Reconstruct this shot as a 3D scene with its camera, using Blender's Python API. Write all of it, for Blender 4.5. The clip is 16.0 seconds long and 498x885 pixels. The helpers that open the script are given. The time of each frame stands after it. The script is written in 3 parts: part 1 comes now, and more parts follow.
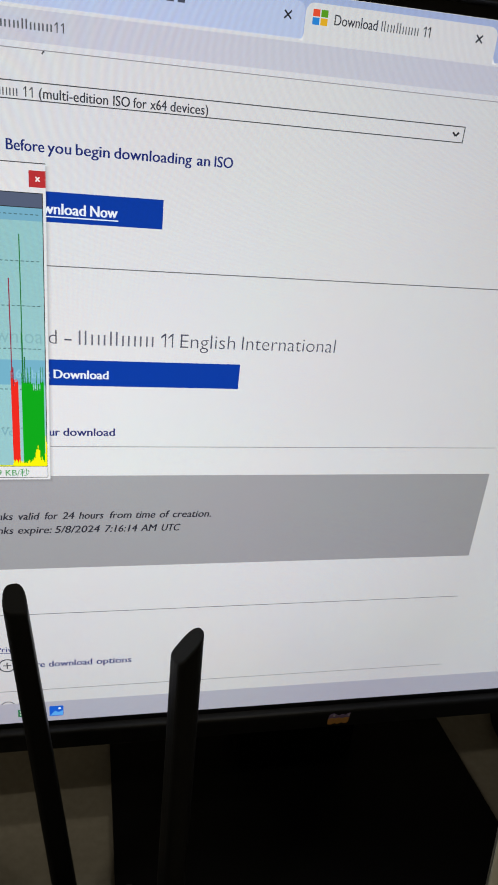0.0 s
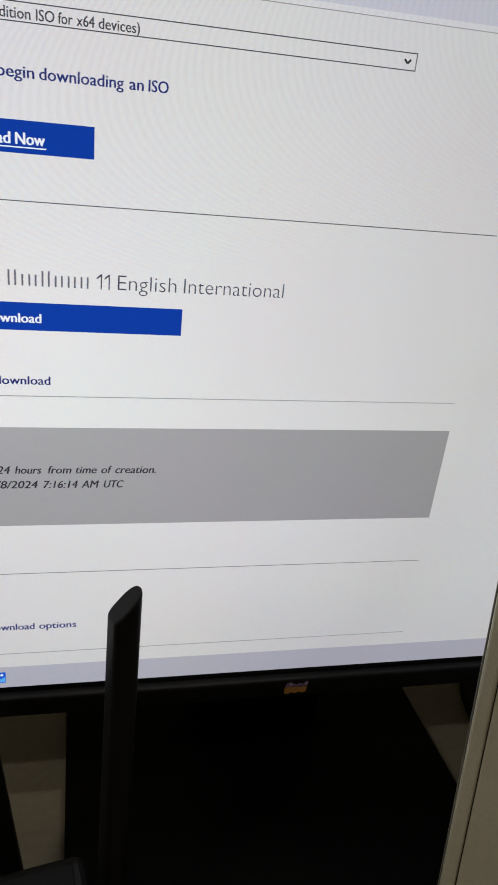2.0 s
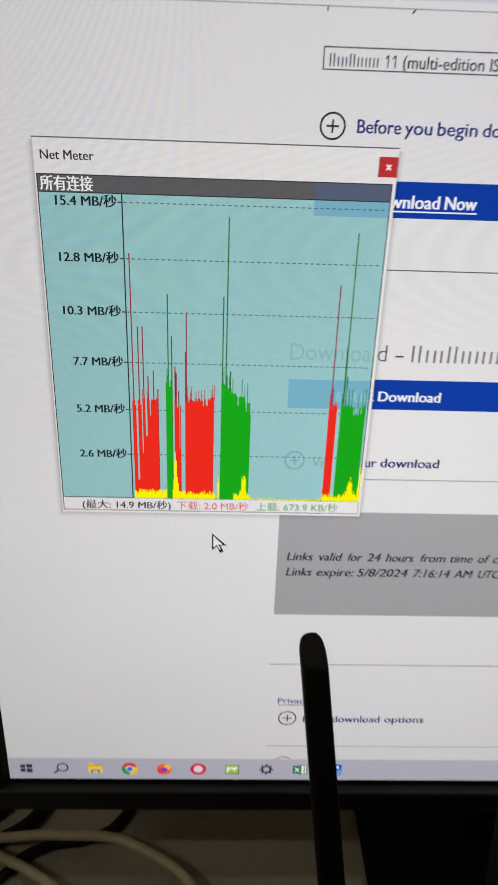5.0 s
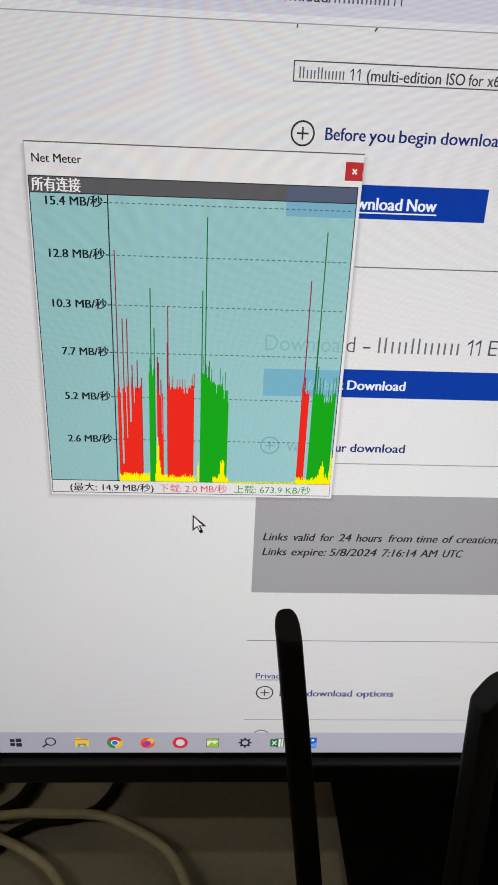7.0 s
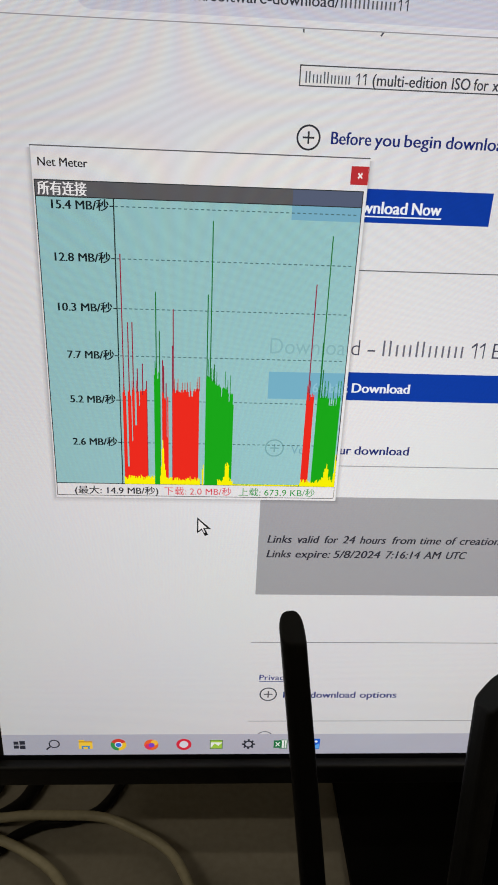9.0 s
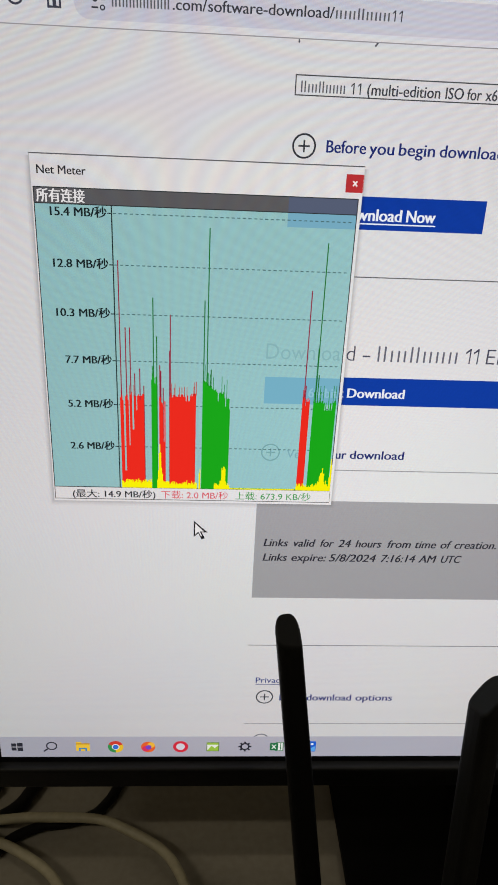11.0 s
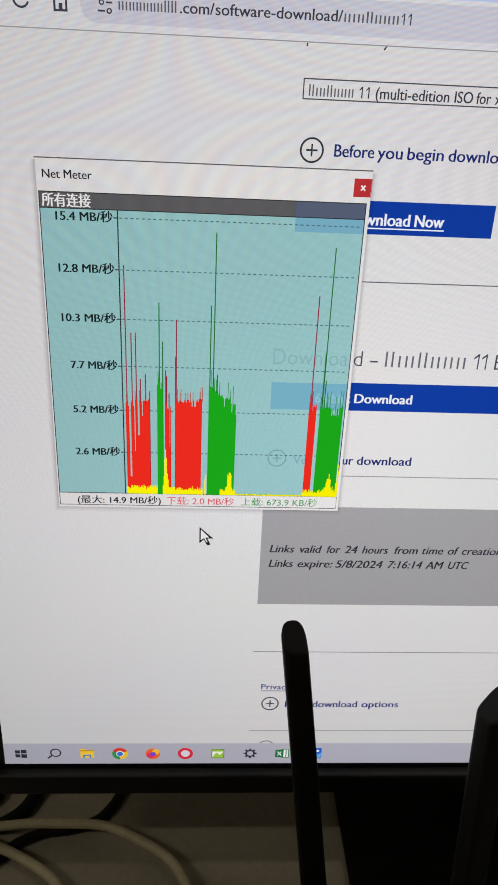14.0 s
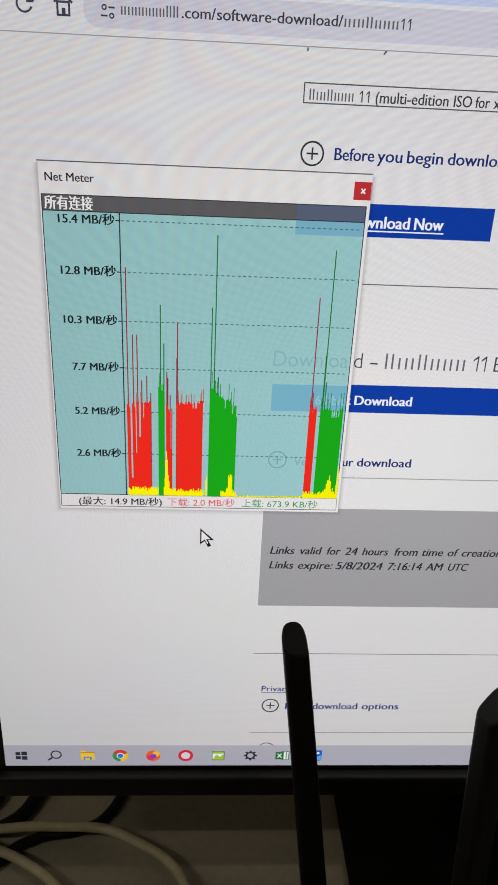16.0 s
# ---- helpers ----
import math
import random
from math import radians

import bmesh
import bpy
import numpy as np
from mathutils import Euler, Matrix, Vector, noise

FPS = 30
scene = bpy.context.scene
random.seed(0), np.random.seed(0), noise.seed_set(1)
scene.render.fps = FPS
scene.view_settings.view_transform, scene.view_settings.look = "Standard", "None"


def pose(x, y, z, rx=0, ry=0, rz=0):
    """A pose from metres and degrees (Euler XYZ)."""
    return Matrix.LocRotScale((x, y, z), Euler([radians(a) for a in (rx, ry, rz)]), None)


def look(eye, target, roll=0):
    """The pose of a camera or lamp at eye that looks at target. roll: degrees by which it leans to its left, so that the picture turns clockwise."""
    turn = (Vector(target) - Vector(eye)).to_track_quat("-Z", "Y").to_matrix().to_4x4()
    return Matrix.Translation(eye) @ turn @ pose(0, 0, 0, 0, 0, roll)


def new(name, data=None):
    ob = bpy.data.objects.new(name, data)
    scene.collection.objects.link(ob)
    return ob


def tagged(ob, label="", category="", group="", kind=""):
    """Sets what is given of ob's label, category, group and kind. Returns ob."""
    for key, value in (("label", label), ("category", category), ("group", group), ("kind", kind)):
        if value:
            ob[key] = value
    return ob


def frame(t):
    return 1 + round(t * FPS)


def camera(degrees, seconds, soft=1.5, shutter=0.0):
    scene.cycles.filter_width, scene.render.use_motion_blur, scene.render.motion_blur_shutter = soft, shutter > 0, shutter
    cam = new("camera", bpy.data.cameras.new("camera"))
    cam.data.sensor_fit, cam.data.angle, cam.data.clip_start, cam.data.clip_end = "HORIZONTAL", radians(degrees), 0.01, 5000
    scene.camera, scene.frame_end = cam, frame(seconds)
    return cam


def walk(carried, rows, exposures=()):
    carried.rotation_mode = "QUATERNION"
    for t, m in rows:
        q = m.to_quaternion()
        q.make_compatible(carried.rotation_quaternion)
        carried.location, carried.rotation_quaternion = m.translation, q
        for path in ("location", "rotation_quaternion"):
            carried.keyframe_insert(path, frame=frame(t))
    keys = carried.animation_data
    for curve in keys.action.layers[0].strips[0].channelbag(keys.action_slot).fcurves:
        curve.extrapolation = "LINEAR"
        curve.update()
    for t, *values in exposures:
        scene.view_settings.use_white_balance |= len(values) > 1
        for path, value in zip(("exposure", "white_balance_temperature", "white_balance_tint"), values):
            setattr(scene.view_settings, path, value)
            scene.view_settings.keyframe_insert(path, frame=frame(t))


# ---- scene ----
ZS = 0.846          # height of the screen's lower edge over the floor
DESK = 0.75
PX = 0.0002768      # pitch of the panel's dots
cam = camera(36.9, 16.0, soft=1.7, shutter=0.4)
ROWS = [
    (0, 0.1379, -0.2582, 0.2560, 65.62, -5.43, -11.17),
    (0.5, 0.1422, -0.2608, 0.2554, 65.49, -5.77, -11.47),
    (1, 0.1507, -0.2585, 0.2467, 65.34, -5.90, -11.51),
    (1.5, 0.1501, -0.2575, 0.2455, 65.03, -5.92, -11.61),
    (2, 0.1579, -0.2553, 0.2390, 64.90, -5.82, -11.67),
    (2.2, 0.1605, -0.2509, 0.2443, 64.53, -5.60, -11.76),
    (2.5, 0.1630, -0.2327, 0.2429, 65.41, -5.70, -12.37),
    (2.7, 0.1456, -0.2173, 0.2434, 65.31, -5.61, -11.60),
    (3, 0.1625, -0.2219, 0.2415, 64.34, -5.56, -10.18),
    (3.2, 0.1669, -0.2251, 0.2372, 64.93, -4.86, -9.77),
    (3.3, 0.1638, -0.2272, 0.2390, 65.27, -4.42, -9.08),
    (3.4, 0.1605, -0.2281, 0.2384, 65.68, -3.98, -8.49),
    (3.5, 0.1385, -0.2281, 0.2375, 66.65, -3.81, -8.84),
    (3.6, 0.1292, -0.2242, 0.2380, 66.34, -3.44, -6.41),
    (3.7, 0.1077, -0.2156, 0.2332, 66.49, -2.65, -4.66),
    (3.8, 0.0943, -0.2059, 0.2306, 65.70, -2.18, -3.09),
    (4, 0.0732, -0.1892, 0.2353, 65.28, -1.61, -2.55),
    (4.2, 0.0683, -0.1843, 0.2351, 65.34, -1.83, -1.86),
    (4.5, 0.0782, -0.1956, 0.2360, 65.50, -1.82, -1.35),
    (5, 0.0805, -0.2101, 0.2446, 64.95, -1.86, -1.26),
    (5.2, 0.0866, -0.2275, 0.2466, 64.95, -1.95, -1.44),
    (7.3, 0.0812, -0.2265, 0.2459, 65.29, -2.23, -2.31),
    (7.5, 0.0800, -0.2253, 0.2481, 64.87, -2.15, -2.52),
    (8, 0.0801, -0.2251, 0.2471, 64.94, -2.20, -2.63),
    (8.5, 0.0809, -0.2250, 0.2469, 64.90, -2.25, -2.60),
    (9, 0.0799, -0.2267, 0.2472, 65.21, -2.36, -2.52),
    (9.2, 0.0814, -0.2273, 0.2468, 65.27, -2.40, -2.42),
    (11.3, 0.0808, -0.2287, 0.2495, 65.47, -2.51, -2.49),
    (11.5, 0.0786, -0.2268, 0.2508, 65.22, -2.56, -2.69),
    (12, 0.0793, -0.2257, 0.2500, 65.14, -2.52, -2.78),
    (12.5, 0.0788, -0.2230, 0.2452, 65.52, -2.49, -2.37),
    (13, 0.0789, -0.2250, 0.2471, 65.57, -2.40, -2.26),
    (13.5, 0.0789, -0.2270, 0.2488, 65.69, -2.43, -2.22),
    (14, 0.0792, -0.2263, 0.2491, 65.54, -2.45, -2.42),
    (14.5, 0.0788, -0.2275, 0.2473, 65.96, -2.53, -2.45),
    (15, 0.0791, -0.2272, 0.2488, 65.75, -2.47, -2.41),
    (15.5, 0.0795, -0.2276, 0.2488, 65.86, -2.41, -2.37),
    (16, 0.0790, -0.2279, 0.2484, 65.96, -2.49, -2.39),
]
EXPOSURES = [(0.0, 0.04, 6500, 10), (1.0, 0.06, 6540, 10), (2.0, 0.02, 6600, 10), (2.5, 0.07, 6620, 10), (3.0, -0.03, 6650, 10), (3.8, -0.03, 6690, 11), (16.0, -0.05, 6680, 11.5)]
walk(cam, [(t, pose(x, y, ZS + z, rx, ry, rz)) for t, x, y, z, rx, ry, rz in ROWS], EXPOSURES)

# ---- world and lamps ----
world = bpy.data.worlds.new("room_dark")
scene.world = world
world.use_nodes = True
world.node_tree.nodes["Background"].inputs[0].default_value = (0.5, 0.55, 0.6, 1)
world.node_tree.nodes["Background"].inputs[1].default_value = 0.02


LAMP_WATTS = 4.2


def area_lamp(name, eye, target, sx, sy, watts, colour):
    data = bpy.data.lights.new(name, "AREA")
    data.shape, data.size, data.size_y, data.energy, data.color = "RECTANGLE", sx, sy, watts, colour
    ob = new(name, data)
    ob.matrix_world = look(eye, target)
    return ob


area_lamp("ceiling_tube_light", (-1.2, -1.05, 2.62), (-1.2, -1.05, 0), 0.6, 0.05, 1.6 * LAMP_WATTS, (1.0, 0.92, 0.76))
area_lamp("ceiling_tube_light", (0.95, -0.62, 2.62), (0.95, -0.62, 0), 0.6, 0.05, 0.75 * LAMP_WATTS, (1.0, 0.92, 0.76))


# ---- materials ----
def lin(rgb):
    return tuple((c / 255 / 12.92) if c / 255 <= 0.04045 else ((c / 255 + 0.055) / 1.055) ** 2.4 for c in rgb) + (1.0,)


def material(name, colour, rough=0.5, metal=0.0, grain=0.0, grain_scale=400.0, stain=0.0, stain_scale=12.0, bump=0.0, spec=0.5):
    """A principled surface with fine grain and broad stains."""
    m = bpy.data.materials.new(name)
    m.use_nodes = True
    nodes, links = m.node_tree.nodes, m.node_tree.links
    b = nodes["Principled BSDF"]
    b.inputs["Base Color"].default_value = (*colour, 1)
    b.inputs["Roughness"].default_value = rough
    b.inputs["Metallic"].default_value = metal
    b.inputs["Specular IOR Level"].default_value = spec
    where = nodes.new("ShaderNodeTexCoord")
    last = None
    for amount, scale, detail in ((grain, grain_scale, 4.0), (stain, stain_scale, 6.0)):
        if amount <= 0:
            continue
        tex = nodes.new("ShaderNodeTexNoise")
        tex.inputs["Scale"].default_value, tex.inputs["Detail"].default_value = scale, detail
        links.new(where.outputs["Object"], tex.inputs["Vector"])
        span = nodes.new("ShaderNodeMapRange")
        span.inputs["From Min"].default_value, span.inputs["From Max"].default_value = 0.3, 0.7
        span.inputs["To Min"].default_value, span.inputs["To Max"].default_value = 1 - amount, 1 + amount * 0.5
        links.new(tex.outputs["Fac"], span.inputs["Value"])
        mul = nodes.new("ShaderNodeMix")
        mul.data_type, mul.blend_type = "RGBA", "MULTIPLY"
        mul.inputs["Factor"].default_value = 1
        if last is None:
            mul.inputs["A"].default_value = (*colour, 1)
        else:
            links.new(last, mul.inputs["A"])
        links.new(span.outputs["Result"], mul.inputs["B"])
        last = mul.outputs["Result"]
        if bump > 0 and scale == grain_scale:
            bp = nodes.new("ShaderNodeBump")
            bp.inputs["Strength"].default_value, bp.inputs["Distance"].default_value = bump, 0.0004
            links.new(tex.outputs["Fac"], bp.inputs["Height"])
            links.new(bp.outputs["Normal"], b.inputs["Normal"])
    if last is not None:
        links.new(last, b.inputs["Base Color"])
    return m


lit_cache = {}


def lit(rgb, uneven=0.0):
    """A patch of the lit panel: it gives off the colour rgb. uneven: slight mottling, with painted dimming and tints.
    """
    key = (rgb, uneven)
    if key in lit_cache:
        return lit_cache[key]
    m = bpy.data.materials.new("lit_panel")
    m.use_nodes = True
    nodes, links = m.node_tree.nodes, m.node_tree.links
    b = nodes["Principled BSDF"]
    b.inputs["Base Color"].default_value = tuple(0.008 + 0.09 * c for c in lin(rgb)[:3]) + (1.0,)
    b.inputs["Roughness"].default_value = 0.45
    b.inputs["Specular IOR Level"].default_value = 0.3
    b.inputs["Emission Color"].default_value = lin(rgb)
    b.inputs["Emission Strength"].default_value = GLOW
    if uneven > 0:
        where = nodes.new("ShaderNodeTexCoord")
        broad = nodes.new("ShaderNodeTexNoise")
        broad.inputs["Scale"].default_value, broad.inputs["Detail"].default_value = 9.0, 1.0
        fine = nodes.new("ShaderNodeTexNoise")
        fine.inputs["Scale"].default_value, fine.inputs["Detail"].default_value = 900.0, 2.0
        links.new(where.outputs["Object"], broad.inputs["Vector"])
        links.new(where.outputs["Object"], fine.inputs["Vector"])
        total = nodes.new("ShaderNodeMath")
        total.operation = "ADD"
        links.new(broad.outputs["Fac"], total.inputs[0])
        links.new(fine.outputs["Fac"], total.inputs[1])
        span = nodes.new("ShaderNodeMapRange")
        span.inputs["From Min"].default_value, span.inputs["From Max"].default_value = 0.7, 1.3
        span.inputs["To Min"].default_value, span.inputs["To Max"].default_value = GLOW * (1 - uneven), GLOW * (1 + uneven)
        links.new(total.outputs["Value"], span.inputs["Value"])
        # dimming away from one spot painted in, for brightness lost at oblique views
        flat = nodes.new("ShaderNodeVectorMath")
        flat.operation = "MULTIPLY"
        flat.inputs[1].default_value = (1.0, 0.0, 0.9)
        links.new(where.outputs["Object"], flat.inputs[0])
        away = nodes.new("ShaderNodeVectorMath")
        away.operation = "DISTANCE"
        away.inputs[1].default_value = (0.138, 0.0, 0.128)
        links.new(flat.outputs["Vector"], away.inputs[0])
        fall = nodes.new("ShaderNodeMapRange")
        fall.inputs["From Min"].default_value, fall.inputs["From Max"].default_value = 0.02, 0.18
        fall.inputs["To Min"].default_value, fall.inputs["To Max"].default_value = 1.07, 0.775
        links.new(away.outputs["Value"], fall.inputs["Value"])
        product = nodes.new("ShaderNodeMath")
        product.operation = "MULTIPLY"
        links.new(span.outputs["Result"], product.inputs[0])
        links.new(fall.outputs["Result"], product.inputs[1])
        # strength is also graded down by hand towards the panel's lower edge
        split = nodes.new("ShaderNodeSeparateXYZ")
        links.new(where.outputs["Object"], split.inputs[0])
        low = nodes.new("ShaderNodeMapRange")
        low.inputs["From Min"].default_value, low.inputs["From Max"].default_value = 0.0, 0.12
        low.inputs["To Min"].default_value, low.inputs["To Max"].default_value = 0.885, 1.0
        links.new(split.outputs["Z"], low.inputs["Value"])
        edge = nodes.new("ShaderNodeMath")
        edge.operation = "MULTIPLY"
        links.new(product.outputs["Value"], edge.inputs[0])
        links.new(low.outputs["Result"], edge.inputs[1])
        # rows of the panel's dots, and columns of red, green and blue

        def dots(axis, phase, depth):
            turns = nodes.new("ShaderNodeMath")
            turns.operation = "MULTIPLY_ADD"
            turns.inputs[1].default_value, turns.inputs[2].default_value = 2 * math.pi / PX, phase
            links.new(split.outputs[axis], turns.inputs[0])
            wave = nodes.new("ShaderNodeMath")
            wave.operation = "SINE"
            links.new(turns.outputs["Value"], wave.inputs[0])
            gain = nodes.new("ShaderNodeMath")
            gain.operation = "MULTIPLY_ADD"
            gain.inputs[1].default_value, gain.inputs[2].default_value = depth, 1.0
            links.new(wave.outputs["Value"], gain.inputs[0])
            return gain.outputs["Value"]

        strips = nodes.new("ShaderNodeCombineXYZ")
        for k in range(3):
            links.new(dots("X", k * DOT_PHASE, DOTS), strips.inputs[k])
        tint = nodes.new("ShaderNodeVectorMath")
        tint.operation = "MULTIPLY"
        tint.inputs[1].default_value = lin(rgb)[:3]
        links.new(strips.outputs["Vector"], tint.inputs[0])
        # faint broad random tints painted in, for colour shifts of viewing angle and moiré
        cast = nodes.new("ShaderNodeTexNoise")
        cast.inputs["Scale"].default_value, cast.inputs["Detail"].default_value = 16.0, 2.0
        links.new(where.outputs["Object"], cast.inputs["Vector"])
        faint = nodes.new("ShaderNodeVectorMath")
        faint.operation = "MULTIPLY_ADD"
        faint.inputs[1].default_value, faint.inputs[2].default_value = (0.09, 0.07, 0.09), (0.955, 0.965, 0.955)
        links.new(cast.outputs["Color"], faint.inputs[0])
        mixed = nodes.new("ShaderNodeVectorMath")
        mixed.operation = "MULTIPLY"
        links.new(tint.outputs["Vector"], mixed.inputs[0])
        links.new(faint.outputs["Vector"], mixed.inputs[1])
        links.new(mixed.outputs["Vector"], b.inputs["Emission Color"])
        last = nodes.new("ShaderNodeMath")
        last.operation = "MULTIPLY"
        links.new(edge.outputs["Value"], last.inputs[0])
        links.new(dots("Z", 0.0, DOTS * 0.8), last.inputs[1])
        links.new(last.outputs["Value"], b.inputs["Emission Strength"])
    lit_cache[key] = m
    return m


GLOW, DOTS, DOT_PHASE = 0.97, 0.15, 1.3
BLACK_PLASTIC = material("black_plastic", (0.006, 0.006, 0.0056), 0.45, grain=0.25, grain_scale=1500, stain=0.2, stain_scale=25, bump=0.25, spec=0.4)
ANTENNA_PLASTIC = material("antenna_plastic", (0.0045, 0.0045, 0.0042), 0.5, grain=0.2, grain_scale=1200, stain=0.25, stain_scale=40, bump=0.15, spec=0.25)
GLOSS_BLACK = material("stand_plastic", (0.003, 0.003, 0.003), 0.6, grain=0.2, grain_scale=900, stain=0.2, stain_scale=15, spec=0.1)
PANEL_EDGE = material("panel_border", (0.006, 0.006, 0.008), 0.3)
DESK_TOP = material("desk_laminate", (0.31, 0.285, 0.23), 0.5, grain=0.10, grain_scale=260, stain=0.16, stain_scale=14, bump=0.08)
WOOD_EDGE = material("desk_edge", (0.30, 0.24, 0.17), 0.5, grain=0.2, grain_scale=120, stain=0.2)
CREAM_SHEATH = material("cream_cable_sheath", (0.48, 0.44, 0.30), 0.45, grain=0.12, grain_scale=300, stain=0.22, stain_scale=30)
BLACK_SHEATH = material("black_cable_sheath", (0.007, 0.0065, 0.006), 0.55, grain=0.2, stain=0.2, stain_scale=30, spec=0.2)
CREAM_CASE = material("cream_case_plastic", (0.88, 0.84, 0.70), 0.45, grain=0.06, grain_scale=700, stain=0.14, stain_scale=10, bump=0.1)
GREY_SIDE = material("grey_case_side", (0.30, 0.29, 0.27), 0.3, grain=0.1, stain=0.2)
DARK_JOINT = material("dark_joint", (0.03, 0.022, 0.015), 0.7)
WALL_PAINT = material("wall_paint", (0.62, 0.58, 0.50), 0.8, grain=0.06, grain_scale=90, stain=0.1, stain_scale=2, bump=0.1)
FLOOR_TILE = material("floor_tile", (0.45, 0.42, 0.37), 0.35, grain=0.1, stain=0.15, stain_scale=4)
CEILING_PAINT = material("ceiling_paint", (0.75, 0.74, 0.70), 0.85, grain=0.05, grain_scale=60, stain=0.06, stain_scale=2)


# ---- mesh helpers ----
def part(name, bm, mat, parent=None, label="", smooth=False):
    me = bpy.data.meshes.new(name)
    bm.to_mesh(me)
    bm.free()
    me.materials.append(mat)
    if smooth:
        for p in me.polygons:
            p.use_smooth = True
    ob = new(name, me)
    ob.parent = parent
    return tagged(ob, label)


def box_bm(x0, x1, y0, y1, z0, z1, bevel=0.0, seg=2):
    bm = bmesh.new()
    bmesh.ops.create_cube(bm, size=1, matrix=Matrix.Translation(((x0 + x1) / 2, (y0 + y1) / 2, (z0 + z1) / 2)) @ Matrix.Diagonal((x1 - x0, y1 - y0, z1 - z0, 1)))
    if bevel > 0:
        bmesh.ops.bevel(bm, geom=bm.edges[:], offset=bevel, segments=seg, profile=0.5, affect="EDGES")
    return bm


def tube_bm(points, radius, sides=12, cuts=10):
    """A round cable through the points, by a smooth curve."""
    pts = [Vector(p) for p in points]
    path = []
    for i in range(len(pts) - 1):
        a, b, c, d = pts[max(i - 1, 0)], pts[i], pts[i + 1], pts[min(i + 2, len(pts) - 1)]
        for k in range(cuts):
            t = k / cuts
            path.append(0.5 * ((2 * b) + (c - a) * t + (2 * a - 5 * b + 4 * c - d) * t * t + (3 * b - a - 3 * c + d) * t ** 3))
    path.append(pts[-1])
    bm = bmesh.new()
    rings = []
    for i, p in enumerate(path):
        way = (path[min(i + 1, len(path) - 1)] - path[max(i - 1, 0)]).normalized()
        side = way.cross(Vector((0.02, 0.03, 1))).normalized()
        up = side.cross(way)
        rings.append([bm.verts.new(p + radius * (side * math.cos(a) + up * math.sin(a))) for a in (2 * math.pi * k / sides for k in range(sides))])
    for r, s in zip(rings, rings[1:]):
        for k in range(sides):
            bm.faces.new((r[k], r[(k + 1) % sides], s[(k + 1) % sides], s[k]))
    bm.faces.new(rings[0][::-1])
    bm.faces.new(rings[-1])
    bmesh.ops.recalc_face_normals(bm, faces=bm.faces[:])
    return bm


def empty(name, at, label, category, group=""):
    ob = new(name)
    ob.location = at
    return tagged(ob, label, category, group)


# ---- the room ----
def slab(name, label, mat, *b):
    bm = box_bm(*b)
    return tagged(part(name, bm, mat), label, kind="structure")


slab("floor", "pale tiled floor of the room", FLOOR_TILE, -2.0, 2.5, -3.0, 0.7, -0.1, 0.0)
slab("ceiling", "white painted ceiling of the room", CEILING_PAINT, -2.0, 2.5, -3.0, 0.7, 2.7, 2.8)
slab("wall_north", "cream painted wall behind the desk", WALL_PAINT, -2.0, 2.5, 0.6, 0.7, 0.0, 2.7)
slab("wall_south", "cream painted wall of the room", WALL_PAINT, -2.0, 2.5, -3.0, -2.9, 0.0, 2.7)
slab("wall_west", "cream painted wall of the room", WALL_PAINT, -2.1, -2.0, -3.0, 0.7, 0.0, 2.7)
slab("wall_east", "cream painted wall of the room", WALL_PAINT, 2.5, 2.6, -3.0, 0.7, 0.0, 2.7)


# ---- the desk ----
def build_desk():
    desk = empty("desk", (0.3, 0.1, 0.0), "cream laminate computer desk with dim worn top", "desk")
    inv = Matrix.Translation((-0.3, -0.1, 0))
    for name, b, mat in (("desktop", (-0.6, 1.2, -0.25, 0.55, DESK - 0.025, DESK), DESK_TOP),
                         ("side_panel", (-0.58, -0.56, -0.2, 0.53, 0, DESK - 0.0252), WOOD_EDGE),
                         ("side_panel", (1.16, 1.18, -0.2, 0.53, 0, DESK - 0.0252), WOOD_EDGE),
                         ("back_panel", (-0.5598, 1.1598, 0.5, 0.515, 0.3, DESK - 0.0252), WOOD_EDGE)):
        bm = box_bm(*b, bevel=0.002)
        bm.transform(inv)
        part(name, bm, mat, desk)
    return desk


build_desk()

# ---- the monitor ----
SW, SH = 1920 * PX, 1042.5 * PX       # lit width and height
CX = 934 * PX                         # middle of the stand and of the badge


def at_panel(u, v, layer=0):
    """A place on the panel: u dots from its left edge, v dots down from 1080 over its lower edge."""
    return Vector((u * PX, -0.00005 * layer, (1080 - v) * PX))


monitor = empty("monitor", (0, 0, ZS), "black widescreen computer monitor, switched on, on a black stand", "monitor")
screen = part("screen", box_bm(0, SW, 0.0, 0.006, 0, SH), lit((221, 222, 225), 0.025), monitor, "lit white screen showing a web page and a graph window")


def frame_bar(name, pts):
    """A bar of the surround, from its section swept between two ends."""
    bm = bmesh.new()
    a = [bm.verts.new(p) for p in pts[0]]
    b = [bm.verts.new(p) for p in pts[1]]
    n = len(a)
    for i in range(n):
        bm.faces.new((a[i], a[(i + 1) % n], b[(i + 1) % n], b[i]))
    bm.faces.new(a[::-1])
    bm.faces.new(b)
    bmesh.ops.recalc_face_normals(bm, faces=bm.faces[:])
    long_edges = [e for e in bm.edges if (e.verts[0] in a) != (e.verts[1] in a)]
    bmesh.ops.bevel(bm, geom=long_edges, offset=0.0007, segments=3, profile=0.5, affect="EDGES")
    return part(name, bm, BLACK_PLASTIC, monitor, smooth=False)


part("panel_border", box_bm(-0.0035, SW + 0.0035, 0.0006, 0.0058, -0.0035, SH + 0.0035), PANEL_EDGE, monitor, "dark unlit border round the lit panel")
FY, BY = -0.0032, 0.03                # front and back of the surround


